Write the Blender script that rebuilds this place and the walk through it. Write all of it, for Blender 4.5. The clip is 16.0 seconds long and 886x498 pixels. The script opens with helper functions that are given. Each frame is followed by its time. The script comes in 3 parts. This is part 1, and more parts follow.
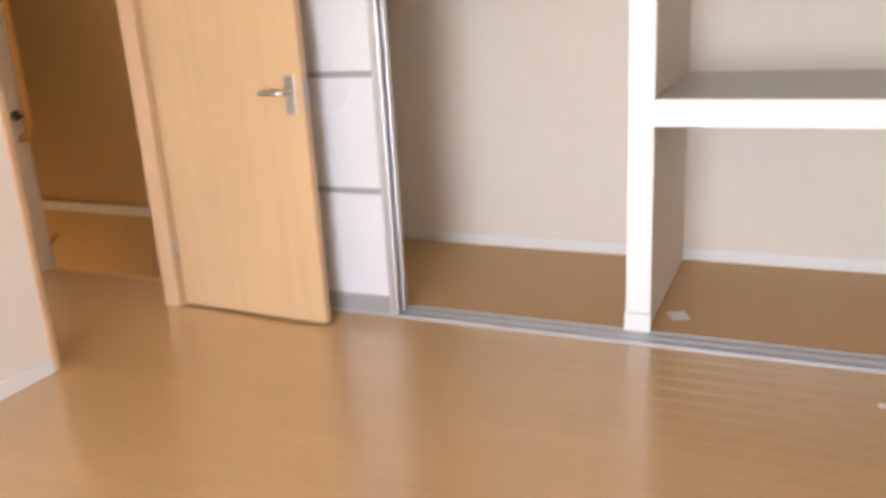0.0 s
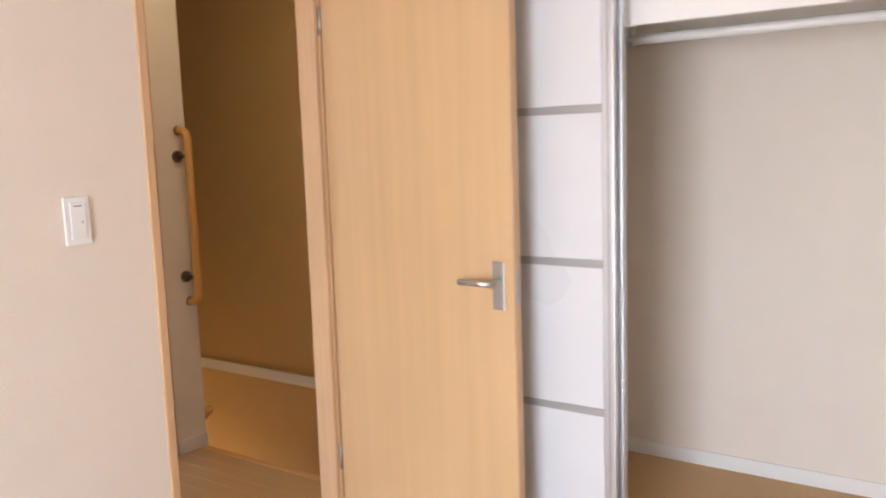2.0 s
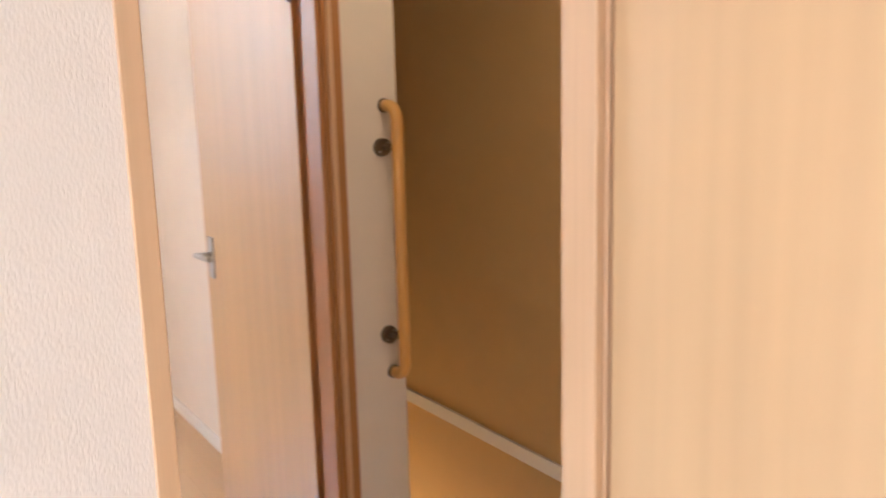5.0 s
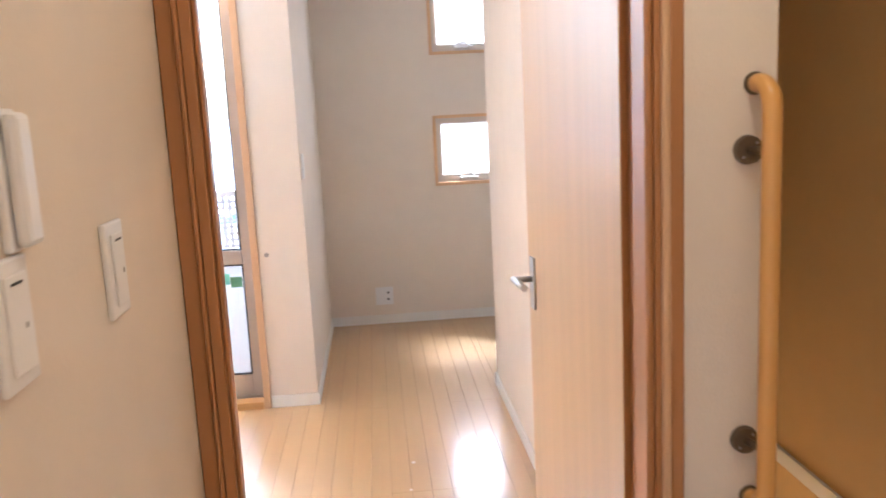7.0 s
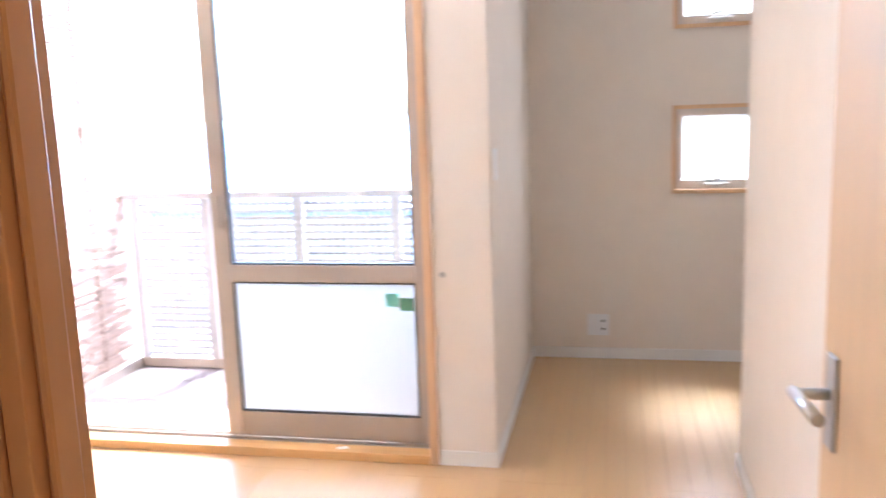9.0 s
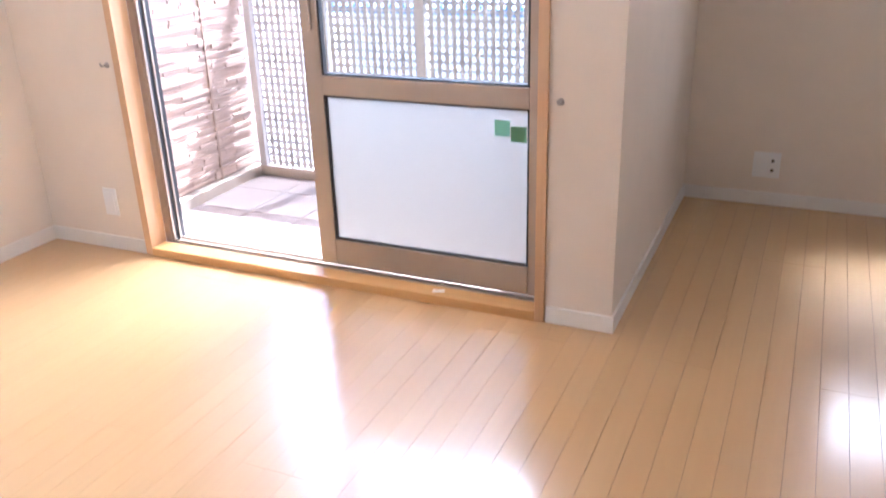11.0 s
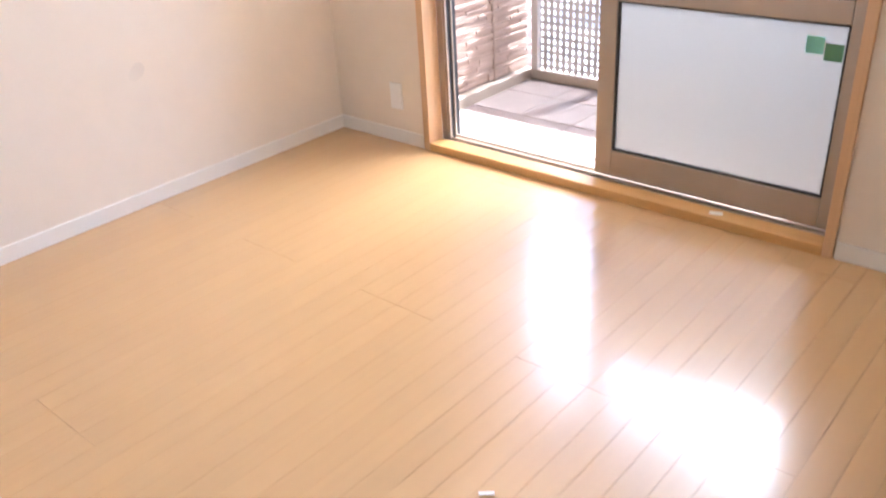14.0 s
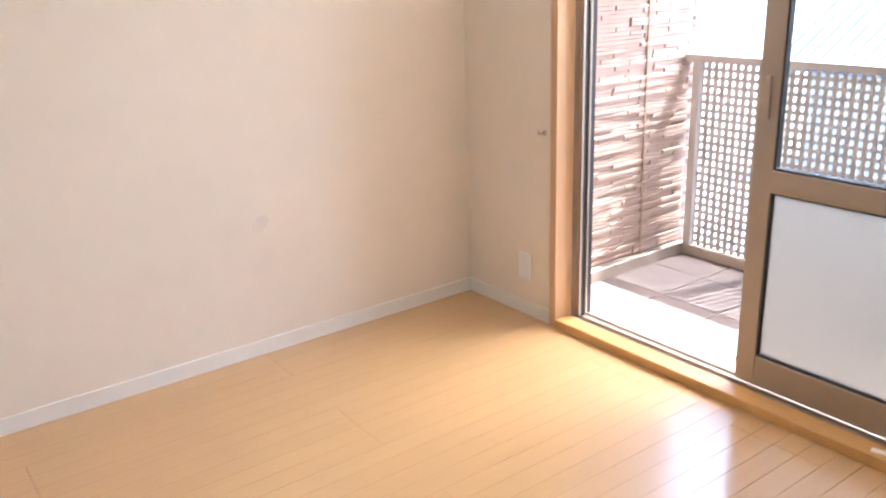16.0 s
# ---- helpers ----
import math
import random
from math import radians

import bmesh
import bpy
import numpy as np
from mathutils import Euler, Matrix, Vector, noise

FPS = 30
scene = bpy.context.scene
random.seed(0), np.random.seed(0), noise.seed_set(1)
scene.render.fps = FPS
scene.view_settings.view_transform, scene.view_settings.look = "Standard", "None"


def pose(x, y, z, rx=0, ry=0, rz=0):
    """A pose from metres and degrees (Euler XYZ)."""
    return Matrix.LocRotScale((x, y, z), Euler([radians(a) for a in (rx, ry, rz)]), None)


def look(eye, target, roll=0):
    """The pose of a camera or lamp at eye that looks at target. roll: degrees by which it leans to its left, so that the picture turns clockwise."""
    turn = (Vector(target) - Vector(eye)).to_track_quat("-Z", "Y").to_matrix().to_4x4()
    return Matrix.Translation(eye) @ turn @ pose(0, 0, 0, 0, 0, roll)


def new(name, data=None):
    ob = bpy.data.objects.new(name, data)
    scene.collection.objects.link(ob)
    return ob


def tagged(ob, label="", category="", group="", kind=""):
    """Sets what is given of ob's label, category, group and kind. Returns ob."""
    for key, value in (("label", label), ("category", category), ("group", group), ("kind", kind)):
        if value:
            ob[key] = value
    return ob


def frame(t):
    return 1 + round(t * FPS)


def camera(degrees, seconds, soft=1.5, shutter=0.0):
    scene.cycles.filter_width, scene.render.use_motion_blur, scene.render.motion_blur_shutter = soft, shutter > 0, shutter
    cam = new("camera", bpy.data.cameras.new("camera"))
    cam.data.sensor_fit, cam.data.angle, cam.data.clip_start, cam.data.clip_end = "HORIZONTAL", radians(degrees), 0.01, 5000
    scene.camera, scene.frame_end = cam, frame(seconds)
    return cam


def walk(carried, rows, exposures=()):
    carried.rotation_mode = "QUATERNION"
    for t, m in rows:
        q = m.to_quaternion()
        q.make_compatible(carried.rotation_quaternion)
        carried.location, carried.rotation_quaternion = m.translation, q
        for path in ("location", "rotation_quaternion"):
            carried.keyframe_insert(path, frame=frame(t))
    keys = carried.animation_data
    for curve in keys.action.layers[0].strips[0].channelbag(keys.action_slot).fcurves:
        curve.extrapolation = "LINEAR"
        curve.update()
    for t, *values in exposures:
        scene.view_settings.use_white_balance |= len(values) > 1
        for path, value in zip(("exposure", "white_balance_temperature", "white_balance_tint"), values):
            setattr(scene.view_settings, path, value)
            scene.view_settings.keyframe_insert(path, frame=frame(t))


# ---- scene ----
cam = camera(56.2, 16.0, soft=1.7, shutter=0.5)
# seconds, stops, kelvin, tint
EXPOSURE = [(0, 4.15, 5850, 13), (1, 4.05, 5800, 12), (3, 4.2, 5600, 12), (5.5, 4.55, 5250, 12), (8, 4.88, 4850, 10), (9.2, 4.8, 4850, 10), (11.5, 4.1, 5000, 14), (13, 3.95, 5150, 13), (14.5, 3.9, 5400, 11), (16, 3.72, 5500, 10)]
PATH = [
    (0, (-2.784, -2.422, 1.249), (-1.047, -1.628, 0.656), -3.3),
    (0.3, (-2.733, -2.376, 1.268), (-0.910, -1.700, 0.797), -2.3),
    (0.5, (-2.711, -2.322, 1.275), (-0.848, -1.697, 0.904), -1.9),
    (1, (-2.611, -2.201, 1.305), (-0.741, -1.519, 1.115), -1.5),
    (1.5, (-2.450, -2.047, 1.402), (-0.694, -1.118, 1.170), -1.8),
    (2, (-2.246, -1.903, 1.338), (-0.622, -0.764, 1.083), -1.9),
    (2.5, (-2.052, -1.723, 1.318), (-0.492, -0.506, 1.026), -1.8),
    (2.7, (-2.003, -1.666, 1.327), (-0.461, -0.429, 1.022), -2.2),
    (3, (-1.867, -1.540, 1.341), (-0.361, -0.270, 0.994), -2.6),
    (3.2, (-1.791, -1.504, 1.340), (-0.317, -0.198, 0.992), -2.4),
    (5.3, (-0.931, -0.768, 1.436), (-0.049, 0.991, 1.081), -1.8),
    (5.5, (-0.844, -0.720, 1.428), (-0.149, 1.121, 1.070), -2),
    (6, (-0.700, -0.668, 1.424), (-0.340, 1.270, 1.087), -1.1),
    (6.5, (-0.620, -0.444, 1.423), (-0.344, 1.509, 1.094), -2.3),
    (7, (-0.572, -0.276, 1.418), (-0.422, 1.689, 1.075), -2.9),
    (7.5, (-0.493, 0.010, 1.397), (-0.488, 1.982, 1.060), -3),
    (8, (-0.468, 0.274, 1.375), (-0.568, 2.237, 1.008), -2.3),
    (8.5, (-0.491, 0.487, 1.389), (-0.671, 2.444, 1.020), -1.7),
    (9, (-0.476, 0.659, 1.371), (-0.882, 2.589, 1.039), -2.0),
    (9.2, (-0.456, 0.698, 1.413), (-0.998, 2.592, 1.068), -2.6),
    (11.3, (-0.395, 1.253, 1.318), (-1.154, 2.895, 0.464), -2.4),
    (11.5, (-0.379, 1.239, 1.313), (-1.099, 2.866, 0.399), -2.2),
    (12, (-0.390, 1.272, 1.278), (-1.074, 2.838, 0.240), -1.9),
    (12.5, (-0.440, 1.215, 1.270), (-1.236, 2.713, 0.211), -2.4),
    (13, (-0.468, 1.199, 1.290), (-1.446, 2.583, 0.227), -3.7),
    (13.5, (-0.496, 1.148, 1.317), (-1.599, 2.456, 0.282), -4.2),
    (14, (-0.540, 1.133, 1.341), (-1.721, 2.440, 0.393), -3.4),
    (14.5, (-0.595, 1.164, 1.351), (-1.845, 2.485, 0.520), -1.9),
    (15, (-0.641, 1.225, 1.352), (-2.027, 2.458, 0.605), -1.7),
    (15.5, (-0.618, 1.342, 1.400), (-2.145, 2.423, 0.693), -2.6),
    (16, (-0.618, 1.469, 1.393), (-2.149, 2.586, 0.753), -2.1),
]
walk(cam, [(t, look(eye, target, roll)) for t, eye, target, roll in PATH], EXPOSURE)

# ---- world, sun, exposure ----
world = bpy.data.worlds.new("sky")
scene.world = world
world.use_nodes = True
wn = world.node_tree.nodes
sky = wn.new("ShaderNodeTexSky")
sky.sky_type, sky.sun_disc = "NISHITA", False
sky.dust_density = 4.0
SUN = Vector((0.13, 0.6, 1.0)).normalized()
sky.sun_elevation = math.asin(SUN.z)
sky.sun_rotation = math.atan2(SUN.x, SUN.y)
wn["Background"].inputs["Strength"].default_value = 0.15
world.node_tree.links.new(sky.outputs[0], wn["Background"].inputs["Color"])
sun_data = bpy.data.lights.new("sun", "SUN")
sun_data.energy, sun_data.angle, sun_data.color = 2.5, radians(0.45), (1.0, 0.95, 0.88)
sun = new("sun", sun_data)
sun.matrix_world = look(SUN * 20, (0, 0, 0))
# daylight through the bedroom window, which lies behind the first steps
day_data = bpy.data.lights.new("window_daylight", "AREA")
day_data.shape, day_data.size, day_data.size_y, day_data.energy, day_data.color = "RECTANGLE", 1.5, 1.7, 4.5, (1.0, 0.97, 0.94)
day_data.spread = radians(120)
day = new("window_daylight", day_data)
day.matrix_world = look((-5.42, -1.9, 0.9), (0, -1.9, 0.85))


# warm downlight in the hall ceiling
hall_data = bpy.data.lights.new("hall_downlight", "AREA")
hall_data.shape, hall_data.size, hall_data.energy, hall_data.color = "DISK", 0.13, 0.23, (1.0, 0.74, 0.42)
new("hall_downlight", hall_data).matrix_world = pose(-0.15, 0.62, 2.385)
# warm lamp at the foot of the stairs
stair_data = bpy.data.lights.new("stair_lamp", "POINT")
stair_data.energy, stair_data.color, stair_data.shadow_soft_size = 0.85, (1.0, 0.70, 0.30), 0.12
new("stair_lamp", stair_data).location = (0.45, 2.3, -1.1)


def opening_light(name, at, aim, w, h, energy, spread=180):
    """Area lamp put in for daylight at an opening."""
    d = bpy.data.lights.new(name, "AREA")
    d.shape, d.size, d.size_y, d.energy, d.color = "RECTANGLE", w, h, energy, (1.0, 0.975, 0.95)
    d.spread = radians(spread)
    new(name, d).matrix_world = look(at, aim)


# lamp in place of the bright hazy sky between balcony fence and roof
opening_light("balcony_daylight_fill", (-1.68, 5.12, 2.2), (-2.95, 2.9, 0.6), 1.1, 0.44, 2.3)
# added strip lamp at the door head, aimed up to fill off the ceiling
opening_light("balcony_daylight_fill", (-2.0, 3.62, 1.99), (-2.0, 3.27, 2.93), 1.64, 0.22, 2.2)
# frosted panes: even glow, and sunlight scattered forward to the floor
opening_light("niche_daylight", (0.041, 5.176, 1.131), (0.041, 4.4, 1.131), 0.338, 0.318, 0.14)
opening_light("niche_daylight", (0.041, 5.176, 1.964), (0.041, 4.4, 1.964), 0.338, 0.318, 0.14)
opening_light("niche_sunlight", (0.041, 5.17, 1.131), (-0.09, 4.43, 0.0), 0.3, 0.28, 0.1, 28)


# ---- materials ----
def material(name, base, rough=0.5, metal=0.0, grain=None, vary=0.06, bump=0.0, bump_scale=200.0, random_tint=0.0, coat=0.0, spec=0.5):
    """Procedural surface: grain (x, y, z scale) streaks, large faint stains, fine relief."""
    m = bpy.data.materials.new(name)
    m.use_nodes = True
    nt, n = m.node_tree, m.node_tree.nodes
    b = n["Principled BSDF"]
    b.inputs["Roughness"].default_value, b.inputs["Metallic"].default_value = rough, metal
    b.inputs["Coat Weight"].default_value = coat
    b.inputs["Coat Roughness"].default_value = 0.16
    b.inputs["Specular IOR Level"].default_value = spec
    co = n.new("ShaderNodeTexCoord")
    vec = co.outputs["Object"]
    info = None
    if random_tint:
        info = n.new("ShaderNodeObjectInfo")
        add = n.new("ShaderNodeVectorMath")
        add.operation = "MULTIPLY_ADD"
        add.inputs[1].default_value = (1, 1, 1)
        sc = n.new("ShaderNodeVectorMath")
        sc.operation = "SCALE"
        sc.inputs[0].default_value = (7, 13, 5)
        nt.links.new(info.outputs["Random"], sc.inputs["Scale"])
        nt.links.new(vec, add.inputs[0])
        nt.links.new(sc.outputs[0], add.inputs[2])
        vec = add.outputs[0]
    mp = n.new("ShaderNodeMapping")
    mp.inputs["Scale"].default_value = grain or (9, 9, 9)
    nt.links.new(vec, mp.inputs["Vector"])
    no = n.new("ShaderNodeTexNoise")
    no.inputs["Scale"].default_value, no.inputs["Detail"].default_value = 1.0, 5.0
    nt.links.new(mp.outputs[0], no.inputs["Vector"])
    stain = n.new("ShaderNodeTexNoise")
    stain.inputs["Scale"].default_value, stain.inputs["Detail"].default_value = 1.3, 3.0
    nt.links.new(vec, stain.inputs["Vector"])
    mix = n.new("ShaderNodeMix")
    mix.data_type = "RGBA"
    mix.inputs["A"].default_value = (*[c * (1 - vary) for c in base], 1)
    mix.inputs["B"].default_value = (*[min(1, c * (1 + vary)) for c in base], 1)
    avg = n.new("ShaderNodeMath")
    avg.operation = "MULTIPLY_ADD"
    avg.inputs[1].default_value = 0.5
    nt.links.new(stain.outputs["Fac"], avg.inputs[0])
    half = n.new("ShaderNodeMath")
    half.operation = "MULTIPLY"
    half.inputs[1].default_value = 0.5
    nt.links.new(no.outputs["Fac"], half.inputs[0])
    nt.links.new(half.outputs[0], avg.inputs[2])
    ramp = n.new("ShaderNodeMapRange")
    ramp.inputs["From Min"].default_value, ramp.inputs["From Max"].default_value = 0.33, 0.67
    nt.links.new(avg.outputs[0], ramp.inputs["Value"])
    nt.links.new(ramp.outputs[0], mix.inputs["Factor"])
    colour = mix.outputs["Result"]
    if random_tint:
        hsv = n.new("ShaderNodeHueSaturation")
        rr = n.new("ShaderNodeMapRange")
        rr.inputs["To Min"].default_value, rr.inputs["To Max"].default_value = 1 - random_tint, 1 + random_tint
        nt.links.new(info.outputs["Random"], rr.inputs["Value"])
        nt.links.new(rr.outputs[0], hsv.inputs["Value"])
        nt.links.new(colour, hsv.inputs["Color"])
        colour = hsv.outputs[0]
    nt.links.new(colour, b.inputs["Base Color"])
    rg = n.new("ShaderNodeMapRange")
    rg.inputs["To Min"].default_value, rg.inputs["To Max"].default_value = rough * 0.85, min(1, rough * 1.15)
    nt.links.new(stain.outputs["Fac"], rg.inputs["Value"])
    if not coat:
        nt.links.new(rg.outputs[0], b.inputs["Roughness"])
    if bump:
        bm2 = n.new("ShaderNodeMapping")
        bm2.inputs["Scale"].default_value = (bump_scale, bump_scale, bump_scale * (0.45 if name == "wallpaper" else 1))
        nt.links.new(co.outputs["Object"], bm2.inputs["Vector"])
        bn = n.new("ShaderNodeTexNoise")
        bn.inputs["Scale"].default_value, bn.inputs["Detail"].default_value = 1.0, 2.0
        nt.links.new(bm2.outputs[0], bn.inputs["Vector"])
        bp = n.new("ShaderNodeBump")
        bp.inputs["Strength"].default_value, bp.inputs["Distance"].default_value = bump, 0.002
        nt.links.new(bn.outputs["Fac"], bp.inputs["Height"])
        nt.links.new(bp.outputs[0], b.inputs["Normal"])
    return m


def pane_material(name, frosted):
    m = bpy.data.materials.new(name)
    m.use_nodes = True
    nt, n = m.node_tree, m.node_tree.nodes
    out = n["Material Output"]
    n.remove(n["Principled BSDF"])
    gloss = n.new("ShaderNodeBsdfGlossy")
    gloss.inputs["Roughness"].default_value = 0.25 if frosted else 0.02
    mix = n.new("ShaderNodeMixShader")
    if frosted:
        haze = n.new("ShaderNodeBsdfTranslucent")
        haze.inputs["Color"].default_value = (0.34, 0.325, 0.30, 1)
        rough = n.new("ShaderNodeBsdfRefraction")
        rough.inputs["Color"].default_value = (0.76, 0.745, 0.70, 1)
        rough.inputs["Roughness"].default_value, rough.inputs["IOR"].default_value = 0.55, 1.35
        body = n.new("ShaderNodeMixShader")
        body.inputs["Fac"].default_value = 0.5
        nt.links.new(haze.outputs[0], body.inputs[1])
        nt.links.new(rough.outputs[0], body.inputs[2])
        mix.inputs["Fac"].default_value = 0.06
    else:
        body = n.new("ShaderNodeBsdfTransparent")
        body.inputs["Color"].default_value = (0.93, 0.95, 0.95, 1)
        mix.inputs["Fac"].default_value = 0.05
    nt.links.new(body.outputs[0], mix.inputs[1])
    nt.links.new(gloss.outputs[0], mix.inputs[2])
    nt.links.new(mix.outputs[0], out.inputs["Surface"])
    return m


M_PAPER = material("wallpaper", (0.77, 0.685, 0.58), 0.85, vary=0.025, bump=0.38, bump_scale=300)
# wallpaper with the stairwell's warm bounced light put into its base colour
M_STAIRPAPER_BOUNCE = material("stair_wallpaper_bounce_tint", (0.58, 0.385, 0.165), 0.85, vary=0.03, bump=0.5, bump_scale=260)
M_CEIL = material("ceiling_paper", (0.82, 0.79, 0.73), 0.9, vary=0.02, bump=0.3, bump_scale=260)
M_WHITE = material("white_trim", (0.78, 0.75, 0.70), 0.4, vary=0.02)
M_PLASTIC = material("white_plastic", (0.82, 0.81, 0.79), 0.32, vary=0.01)
M_FLOOR = material("maple_flooring", (0.55, 0.345, 0.15), 0.34, grain=(60, 2.5, 60), vary=0.03, random_tint=0.012, coat=1.0, spec=0.6)
M_CLOSETFLOOR = material("closet_floor_board", (0.58, 0.36, 0.16), 0.5, grain=(60, 2.5, 60), vary=0.04)
M_GROOVE = material("floor_groove", (0.46, 0.27, 0.12), 0.7, vary=0.1)
M_DOOR = material("maple_door", (0.60, 0.395, 0.20), 0.38, grain=(22, 22, 0.8), vary=0.075, bump=0.05, bump_scale=120)
M_CASE = material("maple_casing", (0.62, 0.40, 0.22), 0.36, grain=(60, 60, 1.5), vary=0.09)
M_EDGE = material("brown_edge", (0.40, 0.185, 0.062), 0.38, grain=(60, 60, 1.5), vary=0.07)
M_SILL = material("maple_sill", (0.62, 0.36, 0.13), 0.35, grain=(1.5, 50, 50), vary=0.12)
M_RAIL = material("handrail_wood", (0.66, 0.36, 0.09), 0.33, grain=(60, 60, 2.0), vary=0.1, coat=0.2)
M_BRASS = material("dark_bracket", (0.16, 0.12, 0.08), 0.45, 0.6, vary=0.1)
M_STEEL = material("satin_steel", (0.50, 0.48, 0.45), 0.42, 1.0, vary=0.05)
M_ALU = material("silver_aluminium", (0.62, 0.62, 0.63), 0.38, 0.8, vary=0.03)
M_TRACK = material("track_aluminium", (0.50, 0.50, 0.51), 0.5, 0.2, vary=0.04)
M_BRONZE = material("bronze_aluminium", (0.40, 0.335, 0.27), 0.42, 0.45, vary=0.04)
M_WINALU = material("window_aluminium", (0.52, 0.48, 0.44), 0.4, 0.5, vary=0.03)
M_GASKET = material("black_gasket", (0.03, 0.03, 0.032), 0.7, vary=0.1)
M_GREYSTRIP = material("grey_strip", (0.40, 0.385, 0.375), 0.4, 0.3, vary=0.04)
M_PANEL = material("white_panel", (0.69, 0.68, 0.68), 0.28, vary=0.015)
M_SHELF = material("grey_shelf_top", (0.55, 0.54, 0.51), 0.4, vary=0.03)
M_LAT = material("lattice_plastic", (0.40, 0.365, 0.33), 0.45, vary=0.04)
M_TILE = material("split_face_tile", (0.33, 0.235, 0.185), 0.85, vary=0.16, random_tint=0.14, bump=0.5, bump_scale=90)
M_JOINT = material("tile_joint", (0.20, 0.14, 0.11), 0.9, vary=0.1)
M_SEAL = material("brown_sealant", (0.25, 0.17, 0.12), 0.7, vary=0.05)
M_DECK = material("balcony_slab", (0.15, 0.115, 0.098), 0.75, vary=0.1, random_tint=0.04, bump=0.25, bump_scale=150)
M_CONC = material("grey_plaster", (0.55, 0.53, 0.50), 0.85, vary=0.08, bump=0.3, bump_scale=80)
M_ROOF = material("blue_roof_tile", (0.12, 0.18, 0.26), 0.45, vary=0.15, random_tint=0.1)
M_HOUSE = material("house_render", (0.62, 0.61, 0.60), 0.85, vary=0.08, bump=0.3, bump_scale=60)
M_GROUND = material("asphalt", (0.12, 0.12, 0.12), 0.9, vary=0.2, bump=0.4, bump_scale=60)
M_STICK1 = material("teal_sticker", (0.20, 0.55, 0.44), 0.4, vary=0.08)
M_STICK2 = material("green_sticker", (0.10, 0.26, 0.13), 0.4, vary=0.1)
M_PAPERBIT = material("paper_scrap", (0.85, 0.83, 0.8), 0.7, vary=0.04)
M_DARK = material("dark_slot", (0.05, 0.045, 0.04), 0.6, vary=0.1)
M_SMUDGE = material("wall_smudge", (0.725, 0.65, 0.555), 0.9, vary=0.05)
M_CLEAR = pane_material("clear_glass", False)
M_FROST = pane_material("frosted_glass", True)


# ---- mesh helpers ----
def box_into(bm, x0, x1, y0, y1, z0, z1, bevel=0.0):
    """Adds a box, with its edges rounded if bevel is given."""
    v = [bm.verts.new((x, y, z)) for z in (z0, z1) for y in (y0, y1) for x in (x0, x1)]
    faces = [bm.faces.new([v[i] for i in q]) for q in ((0, 2, 3, 1), (4, 5, 7, 6), (0, 1, 5, 4), (2, 6, 7, 3), (0, 4, 6, 2), (1, 3, 7, 5))]
    if bevel:
        edges = list({e for f in faces for e in f.edges})
        bmesh.ops.bevel(bm, geom=edges, offset=bevel, segments=2, affect="EDGES", profile=0.5)
    return v


def boxes(*spans, bevel=0.0):
    bm = bmesh.new()
    for s in spans:
        box_into(bm, *s, bevel=bevel)
    return bm


def prism(points, z0, z1):
    """An upright prism over a convex plan."""
    bm = bmesh.new()
    lo = [bm.verts.new((x, y, z0)) for x, y in points]
    hi = [bm.verts.new((x, y, z1)) for x, y in points]
    bm.faces.new(list(reversed(lo)))
    bm.faces.new(hi)
    for i in range(len(points)):
        j = (i + 1) % len(points)
        bm.faces.new((lo[i], lo[j], hi[j], hi[i]))
    bmesh.ops.recalc_face_normals(bm, faces=bm.faces[:])
    return bm


def tube(path, radius, sides=14):
    """A round bar swept along a path of points, with closed ends."""
    bm = bmesh.new()
    rings = []
    pts = [Vector(p) for p in path]
    for i, p in enumerate(pts):
        d = (pts[min(i + 1, len(pts) - 1)] - pts[max(i - 1, 0)]).normalized()
        side = d.cross(Vector((1, 0, 0)) if abs(d.x) < 0.9 else Vector((0, 1, 0))).normalized()
        up = d.cross(side)
        rings.append([bm.verts.new(p + radius * (math.cos(a) * side + math.sin(a) * up)) for a in (2 * math.pi * k / sides for k in range(sides))])
    for a, b in zip(rings, rings[1:]):
        for k in range(sides):
            f = bm.faces.new((a[k], a[(k + 1) % sides], b[(k + 1) % sides], b[k]))
            f.smooth = True
    bm.faces.new(rings[0])
    bm.faces.new(rings[-1])
    bmesh.ops.recalc_face_normals(bm, faces=bm.faces[:])
    return bm


def disc(centre, axis, radius, depth, sides=20, bevel=0.002):
    bm = bmesh.new()
    bmesh.ops.create_cone(bm, cap_ends=True, segments=sides, radius1=radius, radius2=radius - bevel, depth=depth)
    bmesh.ops.transform(bm, matrix=Matrix.Translation(centre) @ Vector(axis).to_track_quat("Z", "Y").to_matrix().to_4x4(), verts=bm.verts[:])
    return bm


def mesh_of(name, bm, mat):
    me = bpy.data.meshes.new(name)
    bm.to_mesh(me)
    bm.free()
    me.materials.append(mat)
    return me


def part(name, bm, mat, parent=None, label=""):
    ob = new(name, mesh_of(name, bm, mat))
    if parent is not None:
        ob.parent = parent
    if label:
        ob["label"] = label
    return ob


def setting(name, bm, mat, label, category):
    return tagged(part(name, bm, mat), label, category, kind="structure")


def thing(name, at, label, category, group="", kind="", turn=0.0):
    ob = new(name)
    ob.matrix_world = pose(*at, 0, 0, turn)
    ob.empty_display_size = 0.1
    return tagged(ob, label, category, group, kind)


H = 2.4
XL, YB, YF, XP = -3.409, 3.655, 5.117, -0.922
XE, YW, DW = -0.02, 1.115, 0.13

